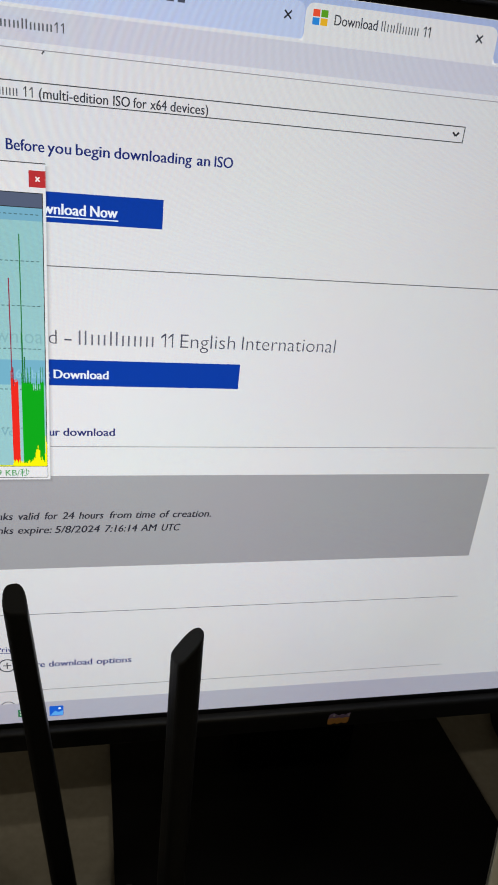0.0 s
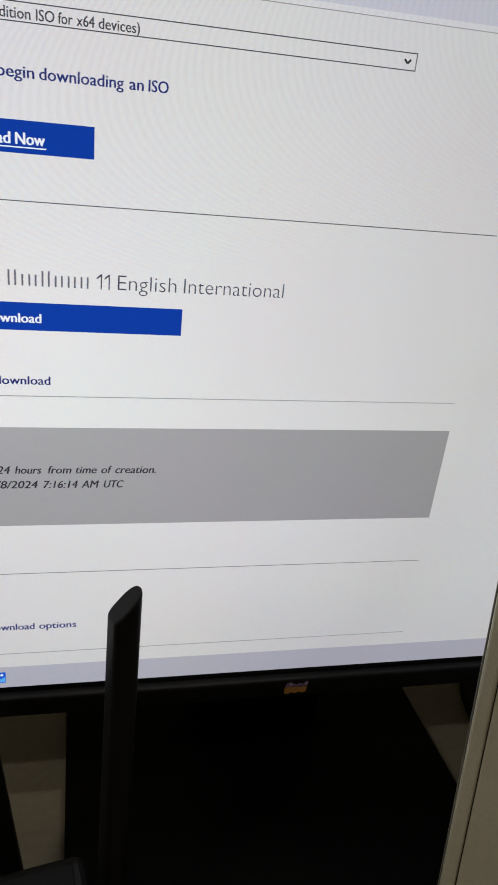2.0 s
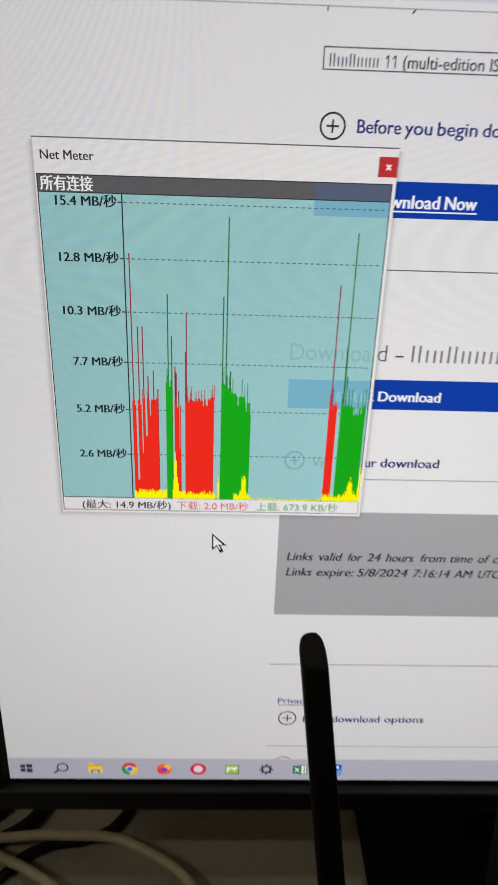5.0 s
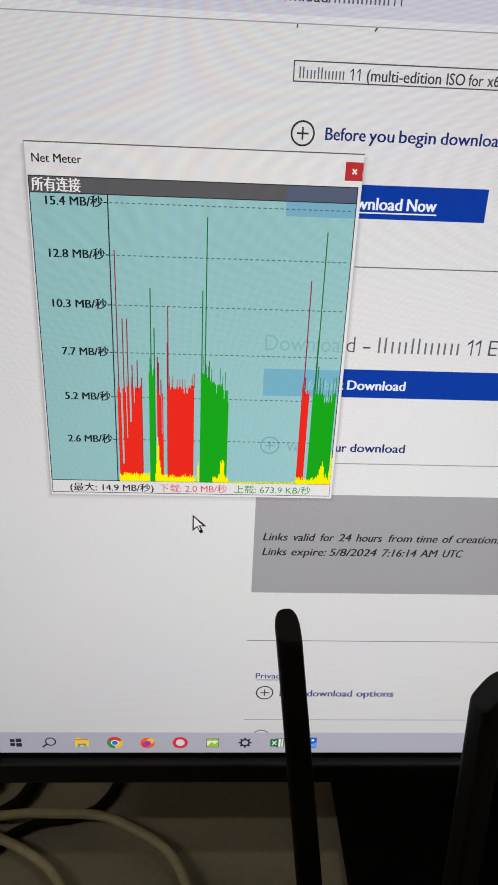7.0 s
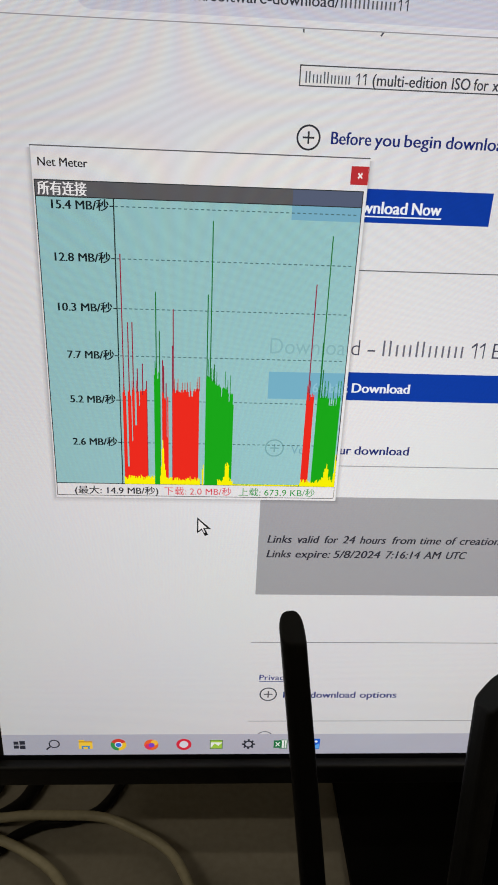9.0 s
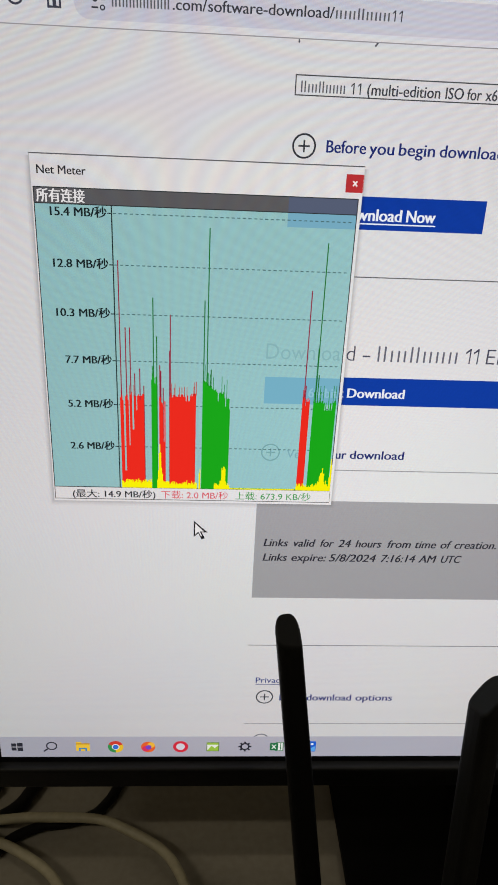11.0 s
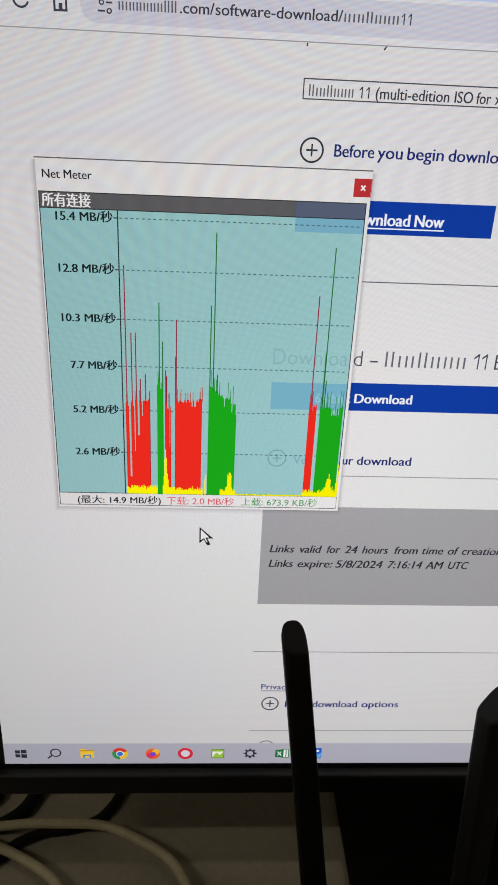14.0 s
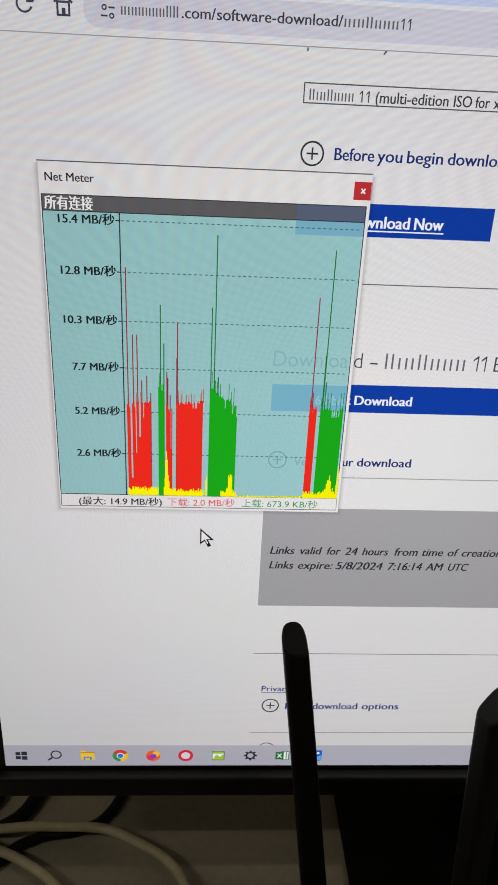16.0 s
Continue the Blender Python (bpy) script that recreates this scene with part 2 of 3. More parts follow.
frame_bar("bottom_bezel", [[(x, 0.0012, -0.0035), (x, FY + 0.0006, -0.0042), (x, FY, -0.0052), (x, FY + 0.0008, -0.0150), (x, BY, -0.0150), (x, BY, -0.0035)] for x in (-0.0125, SW + 0.0125)])
frame_bar("top_bezel", [[(x, 0.0012, SH + 0.0035), (x, FY, SH + 0.0045), (x, FY + 0.001, SH + 0.0125), (x, BY, SH + 0.0125), (x, BY, SH + 0.0035)] for x in (-0.0125, SW + 0.0125)])
for s, base in ((-1, 0.0), (1, SW)):
    frame_bar("side_bezel", [[(base + s * 0.0035, 0.0012, z), (base + s * 0.0045, FY, z), (base + s * 0.0123, FY + 0.001, z), (base + s * 0.0123, BY, z), (base + s * 0.0035, BY, z)] for z in (-0.0034, SH + 0.0034)])
part("back_cover", box_bm(-0.011, SW + 0.011, 0.0065, 0.045, -0.011, SH + 0.011, 0.006), BLACK_PLASTIC, monitor)
part("stand_neck", box_bm(CX - 0.035, CX + 0.035, 0.0455, 0.075, DESK - ZS + 0.0062, 0.14, 0.004), GLOSS_BLACK, monitor, "black plastic stand neck")
base_bm = box_bm(0.1531, 0.3652, -0.115, 0.115, DESK - ZS + 0.0002, DESK - ZS + 0.006, 0.0009)
for v in base_bm.verts:                # its side tapers a little towards the back
    if v.co.x > 0.3:
        v.co.x -= 0.06 * max(v.co.y, 0.0)
part("stand_base", base_bm, GLOSS_BLACK, monitor, "flat matt black stand base")


# the maker's badge: plain coloured shapes
def badge():
    enamel = lambda rgb: material("badge_enamel", rgb, 0.35, grain=0.25, grain_scale=2500)
    for rgb, pts in (((0.62, 0.30, 0.08), ((-5.2, -2.6), (-3.4, -2.9), (-1.8, -2.2), (-0.2, -2.8), (1.6, -2.1), (3.4, -2.7), (5.0, -2.2), (5.4, 0.2), (3.6, 0.6), (1.8, 0.1), (0.0, 0.6), (-2.0, 0.2), (-3.8, 0.7), (-5.3, 0.1))),
                     ((0.24, 0.17, 0.30), ((-5.2, 0.3), (-3.6, 0.9), (-2.0, 0.4), (-0.2, 0.8), (1.8, 0.3), (3.7, 0.8), (5.4, 0.4), (5.6, 2.9), (4.4, 2.4), (3.3, 1.6), (1.7, 2.3), (0.3, 1.5), (-1.2, 2.1), (-2.6, 2.9), (-4.6, 2.2))),
                     ((0.55, 0.50, 0.52), ((-3.2, 1.6), (-2.2, 1.5), (-2.0, 2.3), (-2.7, 2.7))),
                     ((0.62, 0.56, 0.55), ((4.3, 1.5), (5.2, 1.6), (5.4, 2.6), (4.6, 2.2)))):
        bm = bmesh.new()
        lift = 0.0002 if len(pts) == 4 else 0.0
        f = bm.faces.new([bm.verts.new((CX - 0.0004 + 0.001 * x, FY + 0.0001 - lift, -0.0090 + 0.00115 * z)) for x, z in pts])
        top = bmesh.ops.extrude_face_region(bm, geom=[f])
        bmesh.ops.translate(bm, verts=[g for g in top["geom"] if isinstance(g, bmesh.types.BMVert)], vec=(0, -0.0004, 0))
        bmesh.ops.recalc_face_normals(bm, faces=bm.faces[:])
        part("badge", bm, enamel(rgb), monitor, "small badge of plain coloured shapes")


badge()


# ---- what the screen shows ----
def shape(name, rgb, polys, layer, uneven=0.0, label=""):
    """Flat shapes on the panel, each a list of (u, v)."""
    bm = bmesh.new()
    for poly in polys:
        f = bm.faces.new([bm.verts.new(at_panel(u, v, layer)) for u, v in poly])
        f.normal_update()
        if f.normal.y > 0:
            f.normal_flip()
    return part(name, bm, lit(rgb, uneven), screen, label)


def rect(u0, v0, u1, v1):
    return [(u0, v0), (u1, v0), (u1, v1), (u0, v1)]


def round_rect(u0, v0, u1, v1, r, corners=(1, 1, 1, 1), n=6):
    out = []
    for (cu, cv, a0), on in zip(((u0 + r, v0 + r, 180), (u1 - r, v0 + r, 270), (u1 - r, v1 - r, 0), (u0 + r, v1 - r, 90)), corners):
        if on:
            out += [(cu + r * math.cos(radians(a0 + 90 * k / n)), cv + r * math.sin(radians(a0 + 90 * k / n))) for k in range(n + 1)]
        else:
            out.append((u0 if a0 in (180, 90) else u1, v0 if a0 in (180, 270) else v1))
    return out


def ring(u, v, r, w, a0=0, a1=360, n=28):
    """Pieces of a ring, as quads."""
    out = []
    for k in range(n):
        a, b = radians(a0 + (a1 - a0) * k / n), radians(a0 + (a1 - a0) * (k + 1) / n)
        out.append([(u + r * math.cos(a), v + r * math.sin(a)), (u + r * math.cos(b), v + r * math.sin(b)), (u + (r - w) * math.cos(b), v + (r - w) * math.sin(b)), (u + (r - w) * math.cos(a), v + (r - w) * math.sin(a))])
    return out


def disc(u, v, r, n=20, sq=1.0):
    return [(u + r * math.cos(2 * math.pi * k / n), v + sq * r * math.sin(2 * math.pi * k / n)) for k in range(n)]


def stroke(u0, v0, u1, v1, w):
    d = Vector((u1 - u0, v1 - v0)).normalized()
    n = Vector((-d.y, d.x)) * w / 2
    return [(u0 + n.x, v0 + n.y), (u1 + n.x, v1 + n.y), (u1 - n.x, v1 - n.y), (u0 - n.x, v0 - n.y)]


def outline(u0, v0, u1, v1, w):
    return [rect(u0, v0, u1, v0 + w), rect(u0, v1 - w, u1, v1), rect(u0, v0 + w, u0 + w, v1 - w), rect(u1 - w, v0 + w, u1, v1 - w)]


def glyphs(text, bold):
    """The built-in font's outlines of a text, as vertices and faces."""
    curve = bpy.data.curves.new("writing", "FONT")
    curve.body, curve.size, curve.resolution_u, curve.offset = text, 1.0, 3, bold
    ob = bpy.data.objects.new("writing", curve)
    scene.collection.objects.link(ob)
    me = bpy.data.meshes.new_from_object(ob.evaluated_get(bpy.context.evaluated_depsgraph_get()))
    verts = [(v.co.x, v.co.y) for v in me.vertices]
    faces = [tuple(p.vertices) for p in me.polygons]
    bpy.data.objects.remove(ob)
    bpy.data.meshes.remove(me)
    bpy.data.curves.remove(curve)
    return verts, faces


def span_of(verts):
    xs = [v[0] for v in verts]
    return min(xs), max(xs)


def writing(name, pieces, u0, base, u1, cap, rgb, layer, bold=0.0, slant=0.0, label=""):
    """One line of writing from u0 to u1. pieces: (text, True) is lettered; (text, False) becomes plain upright bars. bold: thickens the strokes."""
    whole = "".join(p for p, _ in pieces)
    spread = max(bold, 0.0) * 32
    u0, u1 = u0 + spread, u1 - spread - slant * cap * 0.3
    thin = min(bold, 0.0)
    lo, hi = span_of(glyphs(whole, thin)[0])
    caps = glyphs("H", 0)[0]
    high = max(v[1] for v in caps)
    sx, sy = (u1 - u0) / (hi - lo), cap / high
    bm, blocks = bmesh.new(), bmesh.new()
    done = ""
    for text, lettered in pieces:
        start = 0.0
        if done:
            start = span_of(glyphs(done + "|", 0)[0])[1] - span_of(glyphs("|", 0)[0])[1]
        if lettered:
            verts, faces = glyphs(text, thin)
        else:
            verts, faces, plain, pen = [], [], [], 0.0
            end = span_of(glyphs(text + "|", 0)[0])[1] - span_of(glyphs("|", 0)[0])[1]
            weights = [1.6 if c in "mwW" else (0.55 if c in "il." else 1.0) for c in text]
            unit = end / sum(weights)
            for c, w in zip(text, weights):
                top = high if (c.isupper() or c in "dbfhlkt") else high * 0.74
                for f in (0.14, 0.46, 0.78) if w > 1.2 else ((0.36,) if w < 0.8 else (0.18, 0.66)):
                    k, a = len(verts), pen + f * w * unit
                    verts += [(a, 0.0), (a + 0.075, 0.0), (a + 0.075, top), (a, top)]
                    plain.append((k, k + 1, k + 2, k + 3))
                pen += w * unit
        target = bm if lettered else blocks
        for shift, lift in ((-bold * 32, 0.0), (bold * 32, 0.12)) if bold > 0 else ((0.0, 0.0),):
            made = [target.verts.new(at_panel(u0 + shift + (x + start - lo) * sx + slant * y * sy, base - y * sy, layer + lift)) for x, y in verts]
            for f in faces if lettered else plain:
                try:
                    target.faces.new([made[i] for i in f])
                except ValueError:
                    pass
        done += text
    for f in (*bm.faces, *blocks.faces):
        f.normal_update()
        if f.normal.y > 0:
            f.normal_flip()
    if len(blocks.faces):
        pale = tuple(int(0.8 * a + 0.2 * b) for a, b in zip(rgb, (221, 222, 225)))
        part("brand_bar", blocks, lit(pale), screen, "row of plain bars in place of a brand word")
    return part(name, bm, lit(rgb), screen, label)


BRANDS = ("Hinhnnn", "ninhnnn", "ninnnnnft")      # the tall and low bars that stand for brand words


def ones(name, u0, base, u1, cap, rgb, layer):
    """The number 11: two upright stems, each with its small flag."""
    w, step = cap * (0.08 if cap > 15 else 0.12), (u1 - u0) * 0.56
    for k in (0, 1):
        u = u0 + (u1 - u0) * 0.34 + k * step
        stem = [(u - w, base - cap), (u, base - cap), (u, base), (u - w, base)]
        flag = [(u - cap * 0.34, base - cap * 0.76), (u - w, base - cap), (u - w, base - cap * 0.84), (u - cap * 0.34, base - cap * 0.64)]
        shape(name, rgb, [stem, flag], layer)


def words(name, base, cap, rgb, layer, bold, slant, row):
    """A row of words, each (text, u0, u1), every one a piece of its own."""
    for text, u0, u1 in row:
        if text == "11":
            ones(name, u0, base, u1, cap, rgb, layer)
            continue
        writing(name, [(text, text not in BRANDS)], u0, base, u1, cap, rgb, layer, bold, slant)


INK, NAVY, BLUE, LILAC, STRIP, WHITE = (58, 60, 68), (28, 42, 110), (8, 58, 160), (205, 206, 220), (170, 186, 226), (224, 225, 228)
RULE = (96, 98, 102)

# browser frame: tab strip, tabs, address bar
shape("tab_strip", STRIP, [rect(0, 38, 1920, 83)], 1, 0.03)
shape("browser_tab", (192, 205, 238), [round_rect(330, 45, 737, 83, 9, (1, 1, 0, 0))], 2, 0.02)
shape("active_tab", WHITE, [round_rect(738, 45, 975, 84, 10, (1, 1, 0, 0))], 3, 0.02)
flare = [(738 - 8 + 8 * math.sin(radians(10 * k)), 76 + 8 * math.cos(radians(10 * k))) for k in range(10)]
shape("tab_foot", WHITE, [flare + [(738.5, 84)]], 3)
shape("tab_foot", WHITE, [[(1713 - u, v) for u, v in flare] + [(974.5, 84)]], 3)
shape("toolbar", (222, 223, 229), [rect(0, 82, 1920, 123.2)], 2, 0.02)
shape("address_bar", LILAC, [round_rect(158, 86, 1560, 117, 15)], 3, 0.02)
shape("toolbar_rule", (146, 145, 150), [rect(0, 123.2, 1920, 124.2)], 4)
shape("tab_icon", (222, 78, 50), [rect(746.5, 51, 754.6, 58.2)], 4)
shape("tab_icon", (84, 150, 30), [rect(756, 51, 764.2, 58.2)], 4)
shape("tab_icon", (40, 128, 205), [rect(746.5, 59.4, 754.6, 66.6)], 4)
shape("tab_icon", (218, 168, 38), [rect(756, 59.4, 764.2, 66.6)], 4)
words("tab_title_word", 64.6, 10.6, INK, 4, 0.004, 0.0, [("Download", 772.3, 824.3), ("Hinhnnn", 828.6, 875.4), ("11", 881, 890.7)])
for u, v in ((717.7, 59.9), (952.2, 59.4)):
    shape("close_cross", (40, 42, 50), [stroke(u - 4, v - 4, u + 4, v + 4, 1.8), stroke(u - 4, v + 4, u + 4, v - 4, 1.8)], 5)
shape("new_tab_cross", (40, 42, 50), [rect(982, 57.2, 993, 58.9), rect(986.6, 52.5, 988.4, 63.5)], 5)
shape("tab_title_bars", (70, 74, 90), [rect(566, 51, 569, 62), rect(574, 51, 577, 62), rect(582, 51, 590, 62), rect(594, 51, 602, 62)], 4)
words("address_word", 105.2, 9.6, INK, 5, 0.006, 0.0, [("ninnnnnft", 193.6, 249.4), (".com/", 251.6, 284.4), ("software-download/", 285.4, 407.6), ("ninhnnn", 408.6, 462.4), ("11", 463.8, 475.4)])
shape("site_icon", INK, [*ring(178, 99.5, 2.6, 1.3, n=12), rect(182, 98.8, 188, 100.4), *ring(185, 106.5, 2.6, 1.3, n=12), rect(174.5, 105.8, 181, 107.4)], 5)
shape("home_icon", (60, 62, 76), [*outline(133, 96, 146, 109, 2), stroke(131, 97.5, 139.5, 90, 2), stroke(148, 97.5, 139.5, 90, 2), rect(138, 102, 141.4, 109)], 5)
shape("reload_icon", (60, 62, 76), [*ring(103, 100, 8, 2, 20, 320, 20), stroke(111.5, 91, 111.5, 98, 2), stroke(105, 98, 111.5, 98, 2)], 5)

# the web page
shape("clipped_letter", (70, 72, 84), [rect(374.5, 124.4, 376, 127.4)], 2)
shape("clipped_letter", (70, 72, 84), [stroke(453.4, 123.8, 450.8, 127.4, 1.6)], 2)
shape("drop_down_field", (72, 74, 78), outline(373.8, 155, 957.4, 174.4, 1.2), 2)
words("field_word", 171, 10.4, INK, 2, 0.006, 0.0, [("Hinhnnn", 379.6, 425), ("11", 429.8, 441.8), ("(multi-edition", 447, 522), ("ISO", 527.4, 546.2), ("for", 549.6, 564.8), ("x64", 568.7, 587.5), ("devices)", 591.6, 635.4)])
shape("drop_down_arrow", (45, 47, 52), [stroke(942, 162.5, 946, 166.8, 2.4), stroke(946, 166.8, 950, 162.5, 2.4)], 2)


def plus_ring(u, v, r, rgb, w=1.9):
    shape("expand_icon", rgb, [*ring(u, v, r, w, n=32), rect(u - r * 0.48, v - 0.9, u + r * 0.48, v + 0.9), rect(u - 0.9, v - r * 0.48, u + 0.9, v - 0.9), rect(u - 0.9, v + 0.9, u + 0.9, v + r * 0.48)], 2)


plus_ring(387, 221.3, 12.4, (48, 50, 58))
words("heading_word", 226.6, 11.9, NAVY, 2, 0.009, 0.0, [("Before", 410.2, 452), ("you", 455.2, 481.6), ("begin", 486.4, 524.8), ("downloading", 529.7, 619.8), ("an", 625.8, 641.8), ("ISO", 646.9, 669.4)])
shape("download_button", BLUE, [rect(374.6, 268.6, 588.9, 303)], 2, 0.02, "blue button with white underlined writing")
words("button_word", 293.6, 12.4, (232, 236, 244), 3, 0.016, 0.0, [("Download", 427, 498.2), ("Now", 503, 535.2)])
shape("button_underline", (232, 236, 244), [rect(427, 296, 536, 297.4)], 3)
shape("page_rule", RULE, [rect(357, 353.7, 1113, 354.9)], 2)
words("title_word", 452, 18.6, (72, 73, 90), 2, -0.012, 0.0, [("Download", 359.7, 463), ("-", 472.3, 481.2), ("Hinhnnn", 489.8, 585), ("11", 594.4, 611.2), ("English", 619.2, 691.6), ("International", 701, 830.6)])
shape("download_button", BLUE, [rect(359.6, 472.6, 701, 507.6)], 2, 0.02, "blue button with white writing")
words("button_word", 497.8, 11.6, (232, 236, 244), 3, 0.016, 0.0, [("64-bit", 412, 454.2), ("Download", 458.6, 528)])
words("heading_word", 579, 11.2, NAVY, 2, 0.011, 0.0, [("Verify", 391.2, 430.6), ("your", 435.8, 465.8), ("download", 470, 537.8)])
shape("page_rule", (150, 152, 156), [rect(357, 594.4, 1109, 595.6)], 2)
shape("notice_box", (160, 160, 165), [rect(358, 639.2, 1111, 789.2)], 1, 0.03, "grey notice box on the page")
words("notice_word", 707.4, 11.2, (45, 46, 56), 2, 0.010, 0.2, [("Links", 369.6, 401.4), ("valid", 407.4, 436), ("for", 443, 461.4), ("24", 467.4, 484), ("hours", 490.4, 524.4), ("from", 532, 563.8), ("time", 568.4, 597.6), ("of", 603, 617), ("creation.", 621.8, 679.4)])
words("notice_word", 729.8, 11.2, (45, 46, 56), 2, 0.010, 0.2, [("Links", 369.6, 401.4), ("expire:", 406.8, 453), ("5/8/2024", 457.2, 519.4), ("7:16:14", 526, 572.2), ("AM", 577.2, 599.6), ("UTC", 606.8, 633.6)])
shape("page_rule", (120, 122, 126), [rect(356, 868.9, 1110.5, 870.1)], 2)
writing("page_link", [("Privacy", True)], 370.2, 937, 412, 9.6, (38, 52, 120), 2, 0.004)
shape("link_underline", (38, 52, 120), [rect(370.2, 939.2, 412, 940.3)], 2)
plus_ring(384.4, 963.4, 12.6, (62, 64, 72))
words("heading_word", 970, 11.4, NAVY, 2, 0.010, 0.0, [("More", 406, 440), ("download", 445.6, 511), ("options", 517.4, 571.6)])
shape("page_rule", (140, 142, 146), [rect(357, 1014.2, 1112, 1015.4)], 2)
shape("expand_icon", (110, 112, 120), ring(383, 1047, 12.5, 1.8, 214, 326, 14), 2)

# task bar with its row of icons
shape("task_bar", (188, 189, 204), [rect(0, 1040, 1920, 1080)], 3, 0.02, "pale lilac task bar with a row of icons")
V0 = 1060


def task_icon(k, parts):
    for rgb, polys, layer in parts:
        shape("task_icon", rgb, polys(24 + 48 * k), layer)


DARK = (40, 42, 52)
task_icon(0, [(DARK, lambda u: [rect(u - 8, V0 - 7, u - 1, V0 - 0.8), rect(u + 0.4, V0 - 8, u + 8.5, V0 - 0.8), rect(u - 8, V0 + 0.8, u - 1, V0 + 7), rect(u + 0.4, V0 + 0.8, u + 8.5, V0 + 8)], 4)])
task_icon(1, [(DARK, lambda u: [*ring(u + 2.5, V0 - 2, 8.2, 2), stroke(u - 3.6, V0 + 3.6, u - 9.5, V0 + 9, 2.6)], 4)])
task_icon(2, [((232, 190, 60), lambda u: [rect(u - 10, V0 - 7, u + 10, V0 + 8), rect(u - 10, V0 - 9.5, u - 2, V0 - 7)], 4), ((190, 140, 30), lambda u: [rect(u - 10, V0 - 7.4, u + 10, V0 - 5)], 5), ((70, 130, 190), lambda u: [rect(u - 6, V0 + 1.5, u + 6, V0 + 4), rect(u - 6, V0 + 4, u - 3.4, V0 + 8), rect(u + 3.4, V0 + 4, u + 6, V0 + 8)], 6)])
task_icon(3, [((205, 60, 48), lambda u: ring(u, V0, 11.5, 6.8, 205, 335, 14), 4), ((226, 186, 50), lambda u: ring(u, V0, 11.5, 6.8, -25, 90, 14), 4), ((50, 140, 76), lambda u: ring(u, V0, 11.5, 6.8, 90, 205, 14), 4), ((228, 230, 236), lambda u: [disc(u, V0, 5.6)], 5), ((52, 108, 205), lambda u: [disc(u, V0, 4.4)], 6)])
task_icon(4, [((226, 96, 44), lambda u: [disc(u, V0 + 0.5, 10.6)], 4), ((235, 180, 60), lambda u: [disc(u + 4.5, V0 - 3.6, 5.4)], 5), ((214, 50, 92), lambda u: [disc(u - 3.5, V0 + 3.5, 5.6)], 5), ((120, 66, 190), lambda u: [disc(u + 0.5, V0 + 0.8, 4.4)], 6)])
task_icon(5, [((208, 42, 62), lambda u: ring(u, V0, 11.2, 4.6), 4), ((206, 206, 216), lambda u: [disc(u, V0, 6.7, sq=1.15)], 3.5)])
task_icon(6, [((226, 230, 222), lambda u: [rect(u - 9.5, V0 - 9, u + 9.5, V0 + 9)], 4), ((150, 190, 66), lambda u: [rect(u - 9.5, V0 - 9, u + 9.5, V0 - 4), [(u - 9, V0 + 8.6), (u - 2, V0 - 2), (u + 3, V0 + 3), (u + 8, V0 - 3), (u + 9, V0 + 8.6)]], 5), ((90, 120, 70), lambda u: [*outline(u - 9.5, V0 - 9, u + 9.5, V0 + 9, 1.2)], 6)])
task_icon(7, [(DARK, lambda u: [*ring(u, V0, 7.2, 2.6), *[stroke(u + 6.6 * math.cos(a), V0 + 6.6 * math.sin(a), u + 9.8 * math.cos(a), V0 + 9.8 * math.sin(a), 3) for a in (math.pi * k / 4 for k in range(8))]], 4)])
task_icon(8, [((226, 232, 228), lambda u: [rect(u - 2, V0 - 9, u + 10, V0 + 9)], 4), ((30, 110, 66), lambda u: [rect(u - 10.5, V0 - 7.5, u + 1.8, V0 + 7.5), *outline(u - 2, V0 - 9, u + 10, V0 + 9, 1.3), rect(u + 5, V0 - 7, u + 6.3, V0 + 7)], 5), ((220, 230, 224), lambda u: [stroke(u - 7.4, V0 - 4, u - 1.4, V0 + 4, 1.7), stroke(u - 7.4, V0 + 4, u - 1.4, V0 - 4, 1.7)], 6)])
task_icon(9, [((24, 92, 205), lambda u: [round_rect(u - 10.8, V0 - 10.4, u + 10.8, V0 + 10.4, 2)], 4), ((90, 165, 232), lambda u: [[(u - 10, V0 + 9), (u - 2, V0 - 1), (u + 3, V0 + 3), (u + 10, V0 - 1), (u + 10, V0 + 9)]], 5), ((228, 234, 242), lambda u: [disc(u + 5, V0 - 5, 2.2)], 5)])

# the graph window over the page
NL, NT, NR, NB = 104.4, 238.3, 452.8, 644.0
for k, g in enumerate((184, 196, 205, 212, 217)):
    grow = 1.0 + 1.5 * k
    shape("window_shadow", (g, g, g + 3), [rect(NL - grow * 0.7, NT + 3, NR + grow * 0.7, 639.2), rect(NL - grow * 0.7, 639.2, 358, NB + grow)], 1.9 - 0.15 * k, 0.02)
for k, (dark, grey) in enumerate((((6, 44, 126), 136), ((7, 50, 142), 147), ((8, 55, 152), 154))):
    far = 1.3 + 1.7 * k
    for v0, v1 in ((268.6, 303), (472.6, 507.6)):
        shape("window_shadow", dark, [rect(NR, v0, NR + far * 0.8, v1)], 2.6 - 0.15 * k, 0.02)
    shape("window_shadow", (grey, grey, grey + 4), [rect(358, 639.2, NR + far * 0.8, NB + far)], 1.98 - 0.02 * k, 0.02)
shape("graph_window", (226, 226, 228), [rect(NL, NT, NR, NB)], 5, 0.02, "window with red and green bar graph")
shape("window_edge", (88, 88, 92), [rect(NL, NT, NR, NT + 1.2)], 6)
shape("window_edge", (170, 172, 176), [rect(NL, NT + 1.2, NL + 0.9, NB)], 6)
shape("window_edge", (208, 209, 212), [rect(NR - 0.7, NT + 1.2, NR, NB)], 6)
writing("window_title", [("Net Meter", True)], 111.6, 258.4, 162.2, 8.4, (40, 40, 44), 6, 0.006)
